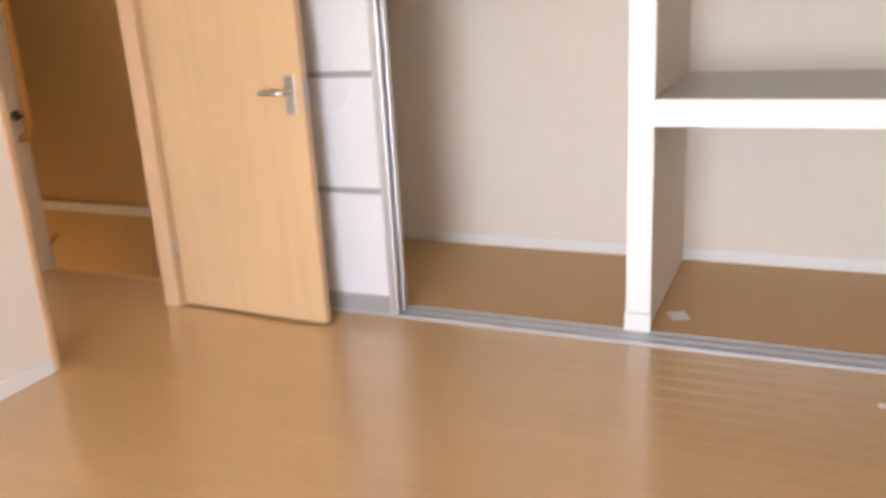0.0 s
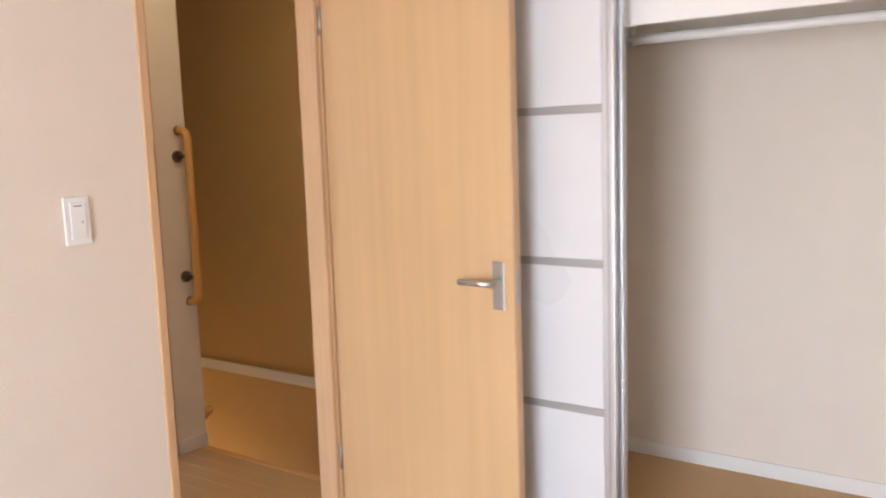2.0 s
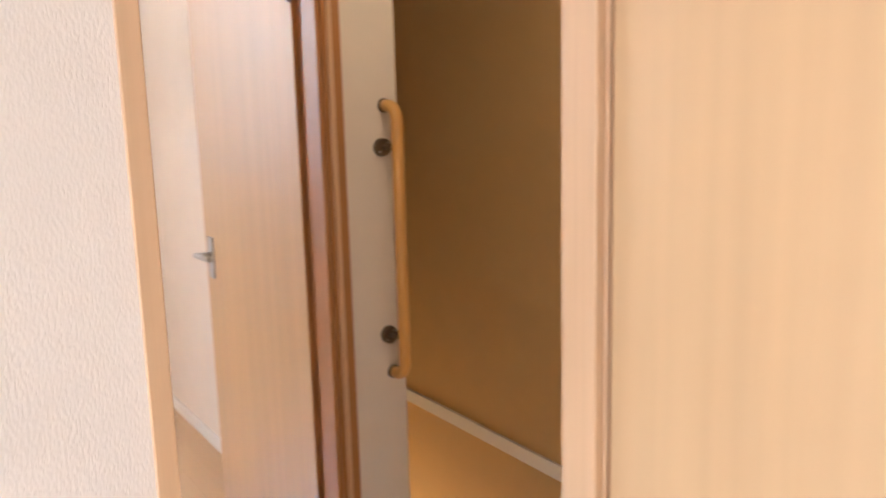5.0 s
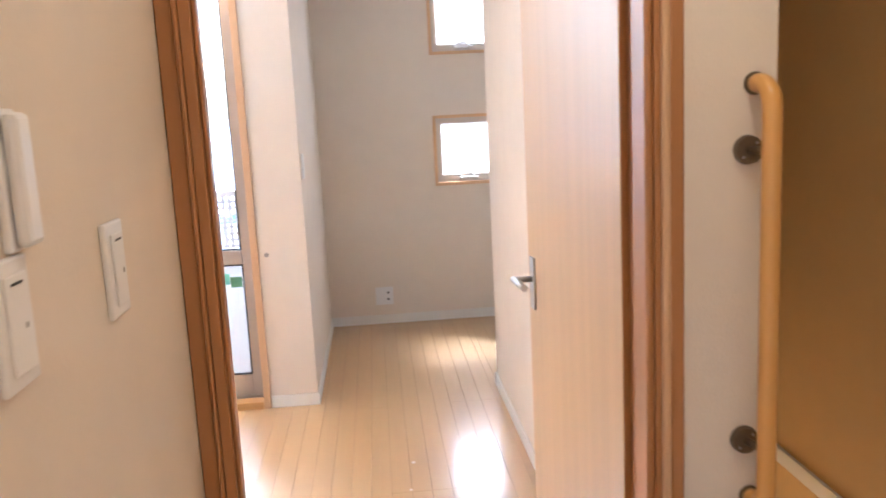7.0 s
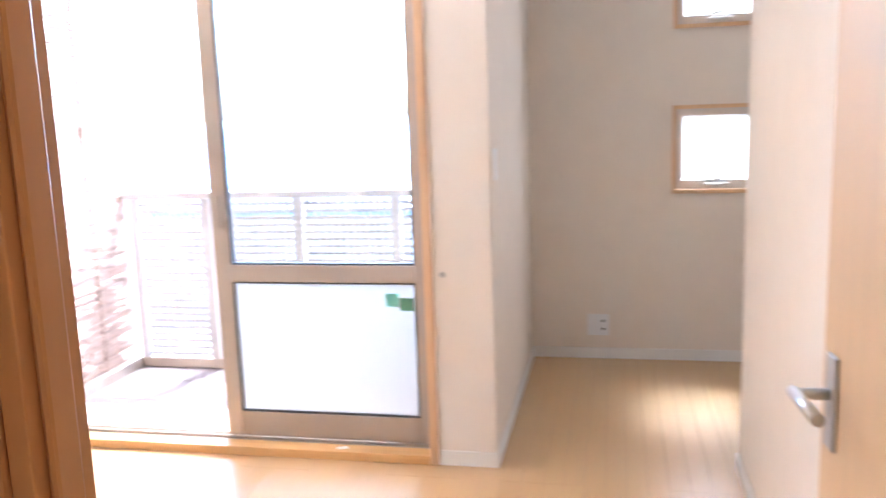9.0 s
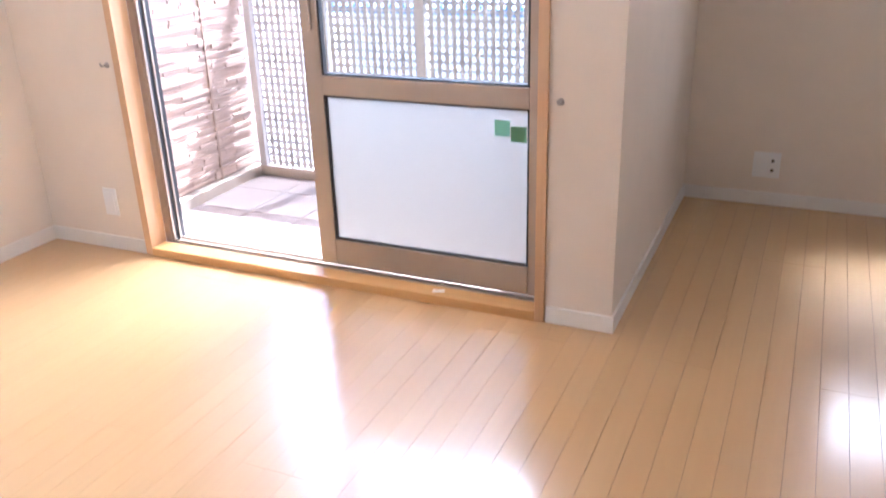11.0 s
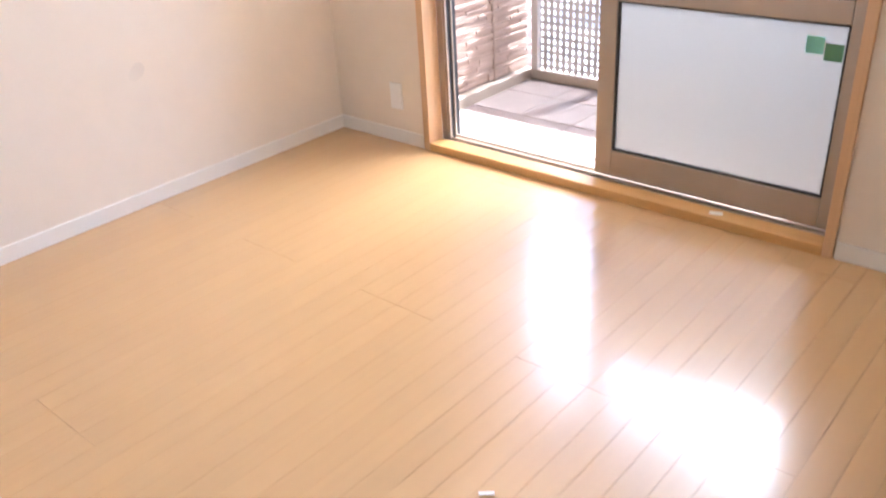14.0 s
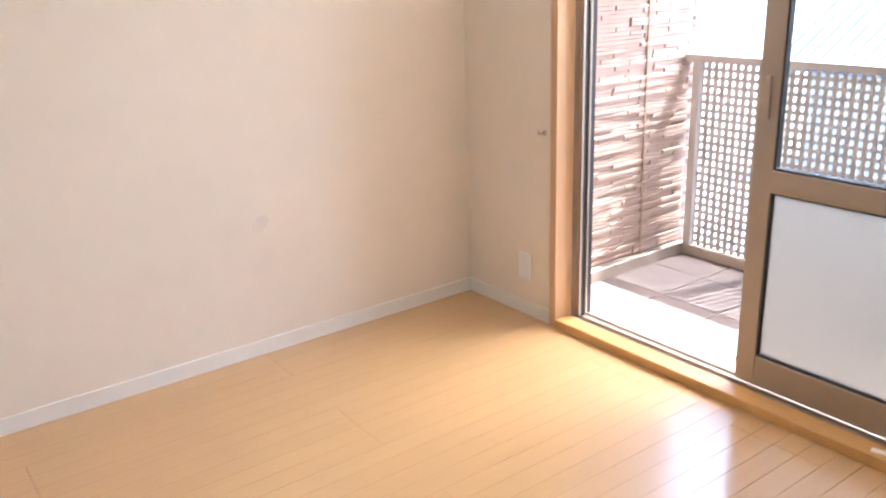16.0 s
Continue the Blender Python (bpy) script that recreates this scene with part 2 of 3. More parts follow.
# ---- floors and ceilings ----
floor = setting("floor", boxes((-5.5, 1.0, -2.85, 0.0, -0.2, -0.012), (-5.5, -1.0, 0.0, 0.06, -0.2, -0.012), (-1.0, 0.08, 0.0, YW + DW, -0.2, -0.012),
                               (XL - 0.1, XE, YW + DW, YB, -0.2, -0.012), (XL - 0.1, -1.0, YW + 0.045, YW + DW, -0.2, -0.012), (XP - 0.1, 0.5, YB, YF + 0.05, -0.2, -0.012)),
                M_GROOVE, "glossy light maple strip flooring through bedroom, hall and living room", "floor")
setting("ceiling", boxes((-5.52, 1.12, -2.9, 0.13, H, H + 0.1), (-1.0, 1.0, 0.13, 3.75, H, H + 0.1), (XL - 0.15, -1.0, YW, YB + 0.15, H, H + 0.1),
                         (-1.0, 0.57, 3.75, YF + 0.15, H, H + 0.1)), M_CEIL, "plain off-white papered ceiling", "ceiling")

# ---- walls ----
setting("wall_bedroom_north", boxes((-5.4, -0.851, 0.05, 0.13, -0.2, H), (-0.851, -0.13, 0.05, 0.13, 2.05, H), (-0.13, 0.08, 0.03, 0.13, -0.2, H), (0.08, 1.0, -0.44, 0.13, -2.6, H)),
        M_PAPER, "cream textured wallpaper wall beside the open bedroom door", "wall")
setting("wall_bedroom_west", boxes((-5.52, -5.4, -2.87, -2.7, -0.2, H), (-5.52, -5.4, -1.1, 0.13, -0.2, H), (-5.52, -5.4, -2.7, -1.1, 2.05, H), (-5.52, -5.4, -2.7, -1.1, -0.2, 0.02)),
        M_PAPER, "cream wallpaper wall with the bedroom window opening", "wall")
setting("wall_bedroom_south", boxes((-5.4, 1.0, -2.9, -2.785, -0.2, H)), M_PAPER, "cream textured wallpaper wall at the closet end", "wall")
setting("wall_closet_back", boxes((1.0, 1.12, -2.9, 0.13, -0.2, H)), M_PAPER, "cream wallpaper back wall inside the closet", "wall")
setting("closet_partition", prism(((0.131, -1.915), (1.0, -1.915), (1.0, -1.85), (0.131, -1.85)), 0.0, H), M_PAPER, "cream wallpaper partition between the closet bays", "partition wall")
setting("closet_header", boxes((0.0, 0.08, -2.785, 0.03, 2.2, H)), M_PAPER, "wallpapered beam above the closet opening", "wall")
setting("wall_hall_west", boxes((-1.0, -0.905, 0.13, YW, -0.2, H)), M_PAPER, "cream wallpaper hall wall with switches and intercom", "wall")
setting("wall_living_south", boxes((XL - 0.12, -0.866, YW, YW + 0.045, -0.2, H), (-0.866, -0.075, YW, YW + DW, 2.05, H), (-0.075, 0.12, YW, YW + DW, -2.6, H)), M_PAPER,
        "cream wallpaper wall around the living room doorway", "wall")
setting("wall_living_east", boxes((XE, 0.12, YW + DW, 3.75, -2.6, H), (0.12, 0.97, 3.62, 3.75, -2.6, H), (0.45, 0.57, 3.75, YF + 0.12, -0.2, H)), M_PAPER,
        "cream wallpaper wall behind the open living room door", "wall")
setting("wall_stair_east", boxes((0.83, 0.97, 0.13, 3.62, -2.6, H)), M_STAIRPAPER_BOUNCE, "stairwell wall with wallpaper coloured tan for warm bounced light", "wall")
setting("wall_living_west", boxes((XL - 0.12, XL, YW + 0.045, YB, -0.2, H)), M_PAPER, "long cream wallpaper wall of the living room", "wall")
SX0, SX1, SZ = -2.88, -1.149, 2.07
setting("wall_balcony", boxes((XL - 0.12, SX0, YB, YB + 0.15, -0.2, H), (SX0, SX1, YB, YB + 0.15, SZ, H), (SX1, XP, YB, YB + 0.15, -0.2, H), (SX0, SX1, YB + 0.02, YB + 0.15, -0.2, 0.0)),
        M_PAPER, "cream wallpaper wall with the balcony sliding door", "wall")
WX0, WX1 = -0.188, 0.27
W1, W2 = (0.897, 1.35), (1.73, 2.183)
setting("wall_niche_north", boxes((XP - 0.12, WX0, YF, YF + 0.12, -0.2, H), (WX1, 0.45, YF, YF + 0.12, -0.2, H), (WX0, WX1, YF, YF + 0.12, -0.2, W1[0]),
                                  (WX0, WX1, YF, YF + 0.12, W1[1], W2[0]), (WX0, WX1, YF, YF + 0.12, W2[1], H)), M_PAPER,
        "cream wallpaper end wall with two small stacked windows", "wall")
setting("wall_niche_west", boxes((XP - 0.12, XP, YB + 0.15, YF, -0.2, H)), M_PAPER, "cream wallpaper return wall beside the balcony door", "wall")


setting("closet_floor", boxes((0.0, 1.0, -2.785, -0.44, -0.012, 0.0)), M_CLOSETFLOOR, "plain matte maple board floor of the closet", "floor")


# ---- baseboards ----
def baseboard(x0, x1, y0, y1, h=0.06):
    setting("baseboard", boxes((x0, x1, y0, y1, 0.0, h), bevel=0.0015), M_WHITE, "low white baseboard along the wall", "baseboard")


B = 0.009
baseboard(-5.4, -0.851, 0.05 - B, 0.05)
baseboard(1.0 - B, 1.0, -1.85, -0.44)
baseboard(1.0 - B, 1.0, -2.785, -1.915)
baseboard(0.1, 0.99, -2.785, -2.785 + B)
baseboard(-5.4, -0.04, -2.785, -2.785 + B)
baseboard(0.086, 0.099, -1.928, -1.832, 0.075)
baseboard(-0.905, -0.905 + B, 0.137, YW - 0.02)
baseboard(-0.03, 0.12, YW - B, YW)
baseboard(XE - B, XE, YW + DW + 0.03, 3.75 + B)
baseboard(XE, 0.45 - B, 3.75, 3.75 + B)
baseboard(0.45 - B, 0.45, 3.75 + B, YF)
baseboard(XL, XL + B, YW + 0.045, YB)
baseboard(XL + B, SX0 - 0.004, YB - B, YB)
baseboard(SX1 + 0.004, XP + B, YB - B, YB)
baseboard(XP, XP + B, YB, YF)
baseboard(XP + B, 0.45 - B, YF - B, YF)
baseboard(XL + B, -0.86, YW + 0.045, YW + 0.045 + B)

# ---- stairwell ----
setting("stair_trim", boxes((0.816, 0.83, 0.13, 3.62, 0.078, 0.135), bevel=0.002), M_WHITE, "pale horizontal trim board along the stairwell wall", "trim")
nosing = setting("stair_nosing", boxes((0.076, 0.11, 0.13, YW, -0.03, 0.002), bevel=0.004), M_SILL, "wooden nosing at the edge of the hall floor", "trim")
stairs = thing("staircase", (0.49, 0.7, -0.6), "wooden stairs descending from the hall in a dark stairwell", "staircase", kind="structure")
STEPS = [(0.08, 0.31, 0.13, YW, -0.215), (0.31, 0.54, 0.13, YW, -0.43), (0.54, 0.83, 0.13, YW, -0.645)] + [
    (0.12, 0.83, YW + 0.24 * i, YW + 0.24 + 0.24 * i, -0.86 - 0.2 * i) for i in range(8)]
for a, b_, c, d, z in STEPS:
    ob = part("tread", boxes((a, b_, c, d, z - 0.2, z), bevel=0.004), M_SILL)
    ob.parent, ob.matrix_parent_inverse = stairs, stairs.matrix_world.inverted()
cap = tagged(part("stair_handrail", tube([(0.122, 1.135, 0.15), (0.172, 1.135, 0.15), (0.176, 1.145, 0.145), (0.176, 2.5, -0.98)], 0.017), M_RAIL), "round wooden stair handrail sloping down the stairwell wall", "handrail")


# ---- doors ----
def local(name, bm, mat, parent, label=""):
    """A part given in world places under a thing that stands elsewhere."""
    ob = part(name, bm, mat, None, label)
    ob.parent = parent
    ob.matrix_parent_inverse = Matrix.LocRotScale(parent.location, parent.rotation_euler, None).inverted() if parent.parent is None else Matrix()
    return ob


def lever_handle(parent, x, y, z, side, tip):
    """Backplate, neck and lever; side: which way it stands off in x, tip: which way the lever points in y."""
    h = part("door_handle", boxes(tuple(sorted((x, x + side * 0.006))) + (y - 0.021, y + 0.021, z - 0.072, z + 0.072), bevel=0.002), M_STEEL, parent, "satin steel lever handle on a long backplate")
    part("neck", tube([(x + side * 0.004, y, z + 0.012), (x + side * 0.055, y, z + 0.012)], 0.009), M_STEEL, h)
    part("lever", tube([(x + side * 0.054, y - tip * 0.012, z + 0.012), (x + side * 0.054, y + tip * 0.108, z + 0.012)], 0.0095), M_STEEL, h)
    return h


def door_leaf(name, hinge, turn, width, label, faces_left, lever_tip):
    """A flush leaf that hangs from the origin along -y (bedroom) or +y (living room)."""
    d = thing(name, hinge, label, "door", kind="structure", turn=turn)
    s = -1 if faces_left else 1
    y0, y1 = sorted((s * 0.004, s * width))
    part("leaf", boxes((0.0015, 0.0355, y0 + 0.001, y1 - 0.001, 0.012, 2.02), bevel=0.0015), M_DOOR, d)
    part("edge_band", boxes((0.003, 0.034, s * width - 0.0006 if s > 0 else s * width - 0.0012, s * width + 0.0012 if s > 0 else s * width + 0.0006, 0.014, 2.018)), M_CASE, d, "maple edge banding")
    part("edge_band", boxes((0.003, 0.034, s * 0.004 - 0.001, s * 0.004 + 0.001, 0.014, 2.018)), M_EDGE, d, "brown edge banding")
    lever_handle(d, 0.0015, s * (width - 0.052), 0.915 if faces_left else 0.925, -1, -s)
    lever_handle(d, 0.0355, s * (width - 0.052), 0.915 if faces_left else 0.925, 1, -s)
    part("latch_plate", boxes((0.009, 0.029, s * width - 0.002, s * width + 0.002, 0.86, 0.97)), M_STEEL, d, "steel latch plate")
    for z in (0.25, 1.75):
        part("hinge", tube([(-0.004, s * 0.002, z - 0.045), (-0.004, s * 0.002, z + 0.045)], 0.006, 10), M_STEEL, d)
    return d


door_leaf("door_1", (-0.157, 0.03, 0.0), -2.7, 0.74, "open flush maple bedroom door with steel lever handle", True, 1)
door_leaf("door_2", (-0.115, 1.25, 0.0), 4.0, 0.722, "open flush maple living room door with steel lever handle", False, 1)

f1 = thing("door_frame_1", (-0.5, 0.065, 0.0), "maple door frame of the bedroom doorway with brown stops", "door frame", kind="structure")
local("jamb", boxes((-0.851, -0.826, 0.042, 0.136, 0.0, 2.05), bevel=0.0015), M_CASE, f1)
local("stop", boxes((-0.826, -0.82, 0.08, 0.13, 0.0, 2.02), bevel=0.004), M_EDGE, f1, "brown rounded door stop")
local("jamb", boxes((-0.16, -0.13, 0.032, 0.136, 0.0, 2.05), bevel=0.0015), M_CASE, f1)
local("stop", boxes((-0.18, -0.16, 0.036, 0.11, 0.0, 2.02), bevel=0.003), M_CASE, f1)
local("head", boxes((-0.826, -0.16, 0.042, 0.136, 2.025, 2.05), bevel=0.0015), M_CASE, f1)
local("strike_plate", boxes((-0.827, -0.8245, 0.052, 0.074, 0.86, 0.98)), M_STEEL, f1)

f2 = thing("door_frame_2", (-0.47, 1.18, 0.0), "maple door frame of the living room doorway", "door frame", kind="structure")
Y0, Y1 = YW - 0.012, YW + DW + 0.012
local("jamb", boxes((-0.866, -0.848, Y0, YW + 0.05, 0.0, 2.05), bevel=0.0015), M_EDGE, f2, "reddish brown jamb")
local("casing", boxes((-0.904, -0.875, Y0 + 0.004, YW, 0.0, 2.075), bevel=0.003), M_EDGE, f2)
local("bead", boxes((-0.875, -0.867, Y0 - 0.005, YW, 0.0, 2.075), bevel=0.004), M_EDGE, f2)
local("stop", boxes((-0.848, -0.84, YW + 0.0, YW + 0.03, 0.0, 2.02), bevel=0.004), M_EDGE, f2)
local("jamb", boxes((-0.098, -0.087, Y0 + 0.004, Y1, 0.0, 2.05), bevel=0.0015), M_EDGE, f2)
local("stop", boxes((-0.113, -0.098, YW - 0.004, YW + 0.07, 0.0, 2.02), bevel=0.005), M_EDGE, f2)
local("bead", boxes((-0.087, -0.072, Y0 - 0.006, YW, 0.0, 2.075), bevel=0.005), M_CASE, f2, "pale rounded bead")
local("casing", boxes((-0.072, -0.046, Y0 + 0.001, YW, 0.0, 2.075), bevel=0.004), M_EDGE, f2)
# black strip that paints the shade deep in the hinge gap
local("gap_shade", boxes((-0.087, -0.076, YW + 0.004, YW + 0.128, 0.0, 2.03)), M_GASKET, f2, "dark strip for the shade in the hinge gap")
local("head", boxes((-0.848, -0.098, Y0, Y1, 2.025, 2.05), bevel=0.0015), M_EDGE, f2)

# ---- bedroom closet ----
setting("closet_track", boxes((-0.02, 0.098, -2.776, 0.02, 0.0, 0.006), (-0.018, -0.014, -2.776, 0.02, 0.006, 0.009), (0.035, 0.039, -2.776, 0.02, 0.006, 0.009), (0.092, 0.096, -2.776, 0.02, 0.006, 0.009)),
        M_TRACK, "silver aluminium floor track of the closet doors", "track")
post = setting("closet_post", boxes((0.1, 0.13, -1.926, -1.834, 0.0, 2.2), bevel=0.003), M_WHITE, "white wooden post between the closet bays", "post")
sd = thing("closet_sliding_door", (-0.02, -0.45, 0.011), "white sliding closet door with grey strips and aluminium stile", "closet door")
ZJ = [0.07, 0.518, 0.968, 1.419, 1.87, 2.19]
for z0, z1 in zip(ZJ, ZJ[1:]):
    local("panel", boxes((-0.018, -0.003, -0.911, 0.025, z0 + 0.013, z1 - 0.011), bevel=0.001), M_PANEL, sd)
for z in ZJ[1:-1]:
    local("strip", boxes((-0.02, -0.002, -0.911, 0.025, z - 0.011, z + 0.013), bevel=0.001), M_GREYSTRIP, sd, "grey metal strip")
local("bottom_rail", boxes((-0.021, -0.001, -0.911, 0.025, 0.011, 0.086), bevel=0.001), M_GREYSTRIP, sd, "grey metal bottom rail")
local("stile", boxes((-0.026, 0.002, -0.948, -0.911, 0.011, 2.19), bevel=0.003), M_ALU, sd, "silver aluminium stile")
local("stile_groove", boxes((-0.0275, -0.025, -0.934, -0.928, 0.02, 2.18)), M_GREYSTRIP, sd)
sd2 = thing("closet_sliding_door", (0.03, -0.45, 0.011), "white sliding closet door stacked behind the first", "closet door")
local("panel", boxes((0.022, 0.045, -0.93, 0.025, 0.02, 2.19), bevel=0.001), M_PANEL, sd2)
local("stile", boxes((0.018, 0.05, -0.955, -0.93, 0.011, 2.19), bevel=0.003), M_ALU, sd2, "silver aluminium stile")


def closet_shelf(y0, y1, z0, z1, label):
    s = thing("closet_shelf", (0.6, (y0 + y1) / 2, z0), label, "shelf", group="closet shelves")
    local("fascia", boxes((0.098, 0.125, y0, y1, z0, z1), bevel=0.003), M_WHITE, s, "white front board")
    local("board", boxes((0.125, 0.999, y0, y1, z1 - 0.03, z1 - 0.002)), M_SHELF, s, "pale grey shelf board")
    return s


closet_shelf(-2.775, -1.917, 0.765, 0.859, "white deep closet shelf at mid height with grey top")
closet_shelf(-2.775, -1.928, 1.655, 1.748, "white upper closet shelf in the shelved bay")
closet_shelf(-1.832, -0.445, 1.655, 1.748, "white upper closet shelf above the hanging rail")
rod = thing("closet_rail", (0.45, -1.05, 1.6), "white hanging rail on brackets under the closet shelf", "clothes rail")
local("rail", tube([(0.4, -1.845, 1.648), (0.4, -0.445, 1.648)], 0.016), M_WHITE, rod)
for y in (-1.82, -0.83, -0.47):
    local("bracket", boxes((0.385, 0.415, y - 0.006, y + 0.006, 1.625, 1.717), bevel=0.001), M_ALU, rod)

dl = thing("hall_downlight_trim", (-0.15, 0.62, 2.39), "round white downlight trim in the hall ceiling", "downlight")
bm = bmesh.new()
outer = [bm.verts.new((0.085 * math.cos(a), 0.085 * math.sin(a), 0.009)) for a in (k * math.pi / 16 for k in range(32))]
lip = [bm.verts.new((0.082 * math.cos(a), 0.082 * math.sin(a), 0.0)) for a in (k * math.pi / 16 for k in range(32))]
inner = [bm.verts.new((0.07 * math.cos(a), 0.07 * math.sin(a), 0.0)) for a in (k * math.pi / 16 for k in range(32))]
for p, q in ((outer, lip), (lip, inner)):
    for k in range(32):
        bm.faces.new((p[k], p[(k + 1) % 32], q[(k + 1) % 32], q[k]))
part("trim_ring", bm, M_WHITE, dl)

# ---- handrail beside the stairs ----
hr = thing("grab_rail", (0.04, 1.115, 1.05), "vertical wooden grab rail with dark brackets beside the stairs", "handrail")
RX, RY = 0.081, 1.05
curve = []
for k in range(9):
    a = math.pi / 2 * k / 8
    curve.append((RX, RY + 0.045 - 0.045 * math.sin(a), 1.427 - 0.0 - 0.045 * (1 - math.cos(a))))
low = [(x, y, 2 * 1.051 - z) for x, y, z in reversed(curve)]
local("rail", tube([(RX, YW - 0.001, 1.427)] + curve + low + [(RX, YW - 0.001, 0.675)], 0.0165, 18), M_RAIL, hr)
for z in (1.315, 0.787):
    br = local("bracket", disc((RX - 0.012, YW - 0.006, z), (0, -1, 0), 0.026, 0.012), M_BRASS, hr, "dark round bracket")
    part("arm", tube([(RX - 0.012, YW - 0.01, z), (RX, RY + 0.012, z)], 0.007, 10), M_BRASS, br)
    for q in (-0.012, 0.012):
        part("screw", disc((RX - 0.012 + q, YW - 0.0125, z + q), (0, -1, 0), 0.003, 0.002, 8, 0.0005), M_STEEL, br)
for z in (1.427, 0.675):
    local("end_cap", disc((RX, YW - 0.004, z), (0, -1, 0), 0.02, 0.008), M_BRASS, hr, "dark end collar")


# ---- switches, outlets and small fittings ----
def plate(name, at, turn, w, h, label, category, kind_of):
    """A wall plate facing -y before it is turned."""
    p = thing(name, at, label, category, turn=turn)
    part("cover", boxes((-w / 2, w / 2, -0.008, 0.0, -h / 2, h / 2), bevel=0.003), M_PLASTIC, p)
    if kind_of == "switch":
        part("rocker", boxes((-w * 0.3, w * 0.3, -0.0115, -0.008, -h * 0.38, h * 0.38), bevel=0.0015), M_PLASTIC, p)
        part("slot", boxes((-w * 0.16, w * 0.16, -0.0122, -0.0114, h * 0.3, h * 0.32)), M_DARK, p)
        part("indicator", boxes((0.008, 0.012, -0.0125, -0.0114, -0.006, -0.001)), M_GREYSTRIP, p)
    elif kind_of == "outlet":
        part("socket", boxes((-0.024, 0.024, -0.0105, -0.008, -0.045, 0.045), bevel=0.001), M_PLASTIC, p)
        for z in (0.022, -0.022):
            for x in (-0.007, 0.007):
                part("slot", boxes((x - 0.0016, x + 0.0016, -0.0112, -0.0104, z - 0.006, z + 0.006)), M_DARK, p)
    elif kind_of == "double":
        part("socket", boxes((-w * 0.42, 0.0, -0.0105, -0.008, -0.045, 0.045), bevel=0.001), M_PLASTIC, p)
        part("jack", boxes((0.006, w * 0.42, -0.0105, -0.008, -0.045, 0.045), bevel=0.001), M_PLASTIC, p)
        for z in (0.022, -0.022):
            part("slot", disc((w * 0.22, -0.0108, z), (0, -1, 0), 0.008, 0.002, 14, 0.001), M_DARK, p)
    else:
        part("insert", boxes((-w * 0.3, w * 0.3, -0.0095, -0.008, -h * 0.36, h * 0.36), bevel=0.001), M_PLASTIC, p)
    return p


plate("light_switch", (-1.066, 0.05, 1.172), 0, 0.07, 0.122, "white rocker light switch on the bedroom wall", "light switch", "switch")
plate("light_switch", (-0.905, 0.765, 1.238), 90, 0.07, 0.118, "white light switch beside the living room doorway", "light switch", "switch")
plate("light_switch", (-0.905, 0.47, 1.245), 90, 0.072, 0.118, "wide white light switch under the intercom", "light switch", "switch")
icom = thing("intercom", (-0.905, 0.5, 1.37), "white wall intercom handset in the hall", "intercom", turn=90)
part("base", boxes((-0.022, 0.022, -0.009, 0.0, -0.064, 0.064), bevel=0.003), M_PLASTIC, icom)
part("handset", boxes((-0.017, 0.017, -0.024, -0.0095, -0.06, 0.06), bevel=0.006), M_PLASTIC, icom)
plate("power_outlet", (-0.565, YF, 0.188), 0, 0.116, 0.118, "white double outlet with dark jacks on the end wall", "outlet", "double")
plate("power_outlet", (XL, 1.675, 0.225), 90, 0.07, 0.118, "white power outlet low on the long wall", "outlet", "outlet")
plate("blank_plate", (-3.037, YB, 0.213), 0, 0.07, 0.118, "blank white cover plate beside the balcony door", "wall plate", "blank")
for x, z in ((-2.925, 0.783), (-1.112, 0.757)):
    hk = thing("curtain_hook", (x, YB, z), "small beige curtain tieback hook on the wall", "hook", group="curtain tieback hooks")
    part("plate", disc((0, -0.003, 0), (0, -1, 0), 0.011, 0.006), M_LAT, hk)
    part("hook", tube([(0, -0.004, 0), (0, -0.03, 0), (0, -0.034, 0.012)], 0.004, 8), M_LAT, hk)
plate("light_switch", (XP, 3.76, 1.16), 90, 0.07, 0.118, "white switch on the return wall of the niche", "light switch", "blank")


# ---- niche windows ----
def awning_window(z0, z1, name):
    w = thing(name, ((WX0 + WX1) / 2, YF + 0.06, z0), "small square frosted window with maple frame and silver operator", "window", kind="structure")
    t = 0.02
    local("frame", boxes((WX0, WX0 + t, YF - 0.008, YF + 0.07, z0, z1), (WX1 - t, WX1, YF - 0.008, YF + 0.07, z0, z1), (WX0 + t, WX1 - t, YF - 0.008, YF + 0.07, z1 - t, z1),
                         (WX0 + t, WX1 - t, YF - 0.012, YF + 0.07, z0, z0 + t)), M_CASE, w, "maple window frame")
    a, b_, c, d, s = WX0 + t, WX1 - t, z0 + t, z1 - t, 0.038
    sash = local("sash", boxes((a, a + s, YF + 0.045, YF + 0.085, c, d), (b_ - s, b_, YF + 0.045, YF + 0.085, c, d), (a + s, b_ - s, YF + 0.045, YF + 0.085, d - s, d),
                               (a + s, b_ - s, YF + 0.045, YF + 0.085, c, c + 0.045)), M_WINALU, w, "silver aluminium sash")
    part("pane", boxes((a + s, b_ - s, YF + 0.062, YF + 0.066, c + 0.045, d - s)), M_FROST, sash, "frosted glass pane")
    op = local("operator", boxes(((a + b_) / 2 - 0.06, (a + b_) / 2 + 0.06, YF + 0.018, YF + 0.045, c + 0.008, c + 0.03), bevel=0.004), M_STEEL, w, "silver window operator")
    part("crank", tube([((a + b_) / 2 + 0.03, YF + 0.02, c + 0.03), ((a + b_) / 2 + 0.01, YF + 0.01, c + 0.055), ((a + b_) / 2 - 0.05, YF + 0.0, c + 0.045)], 0.007, 10), M_STEEL, op)


awning_window(*W1, "window_1")
awning_window(*W2, "window_2")

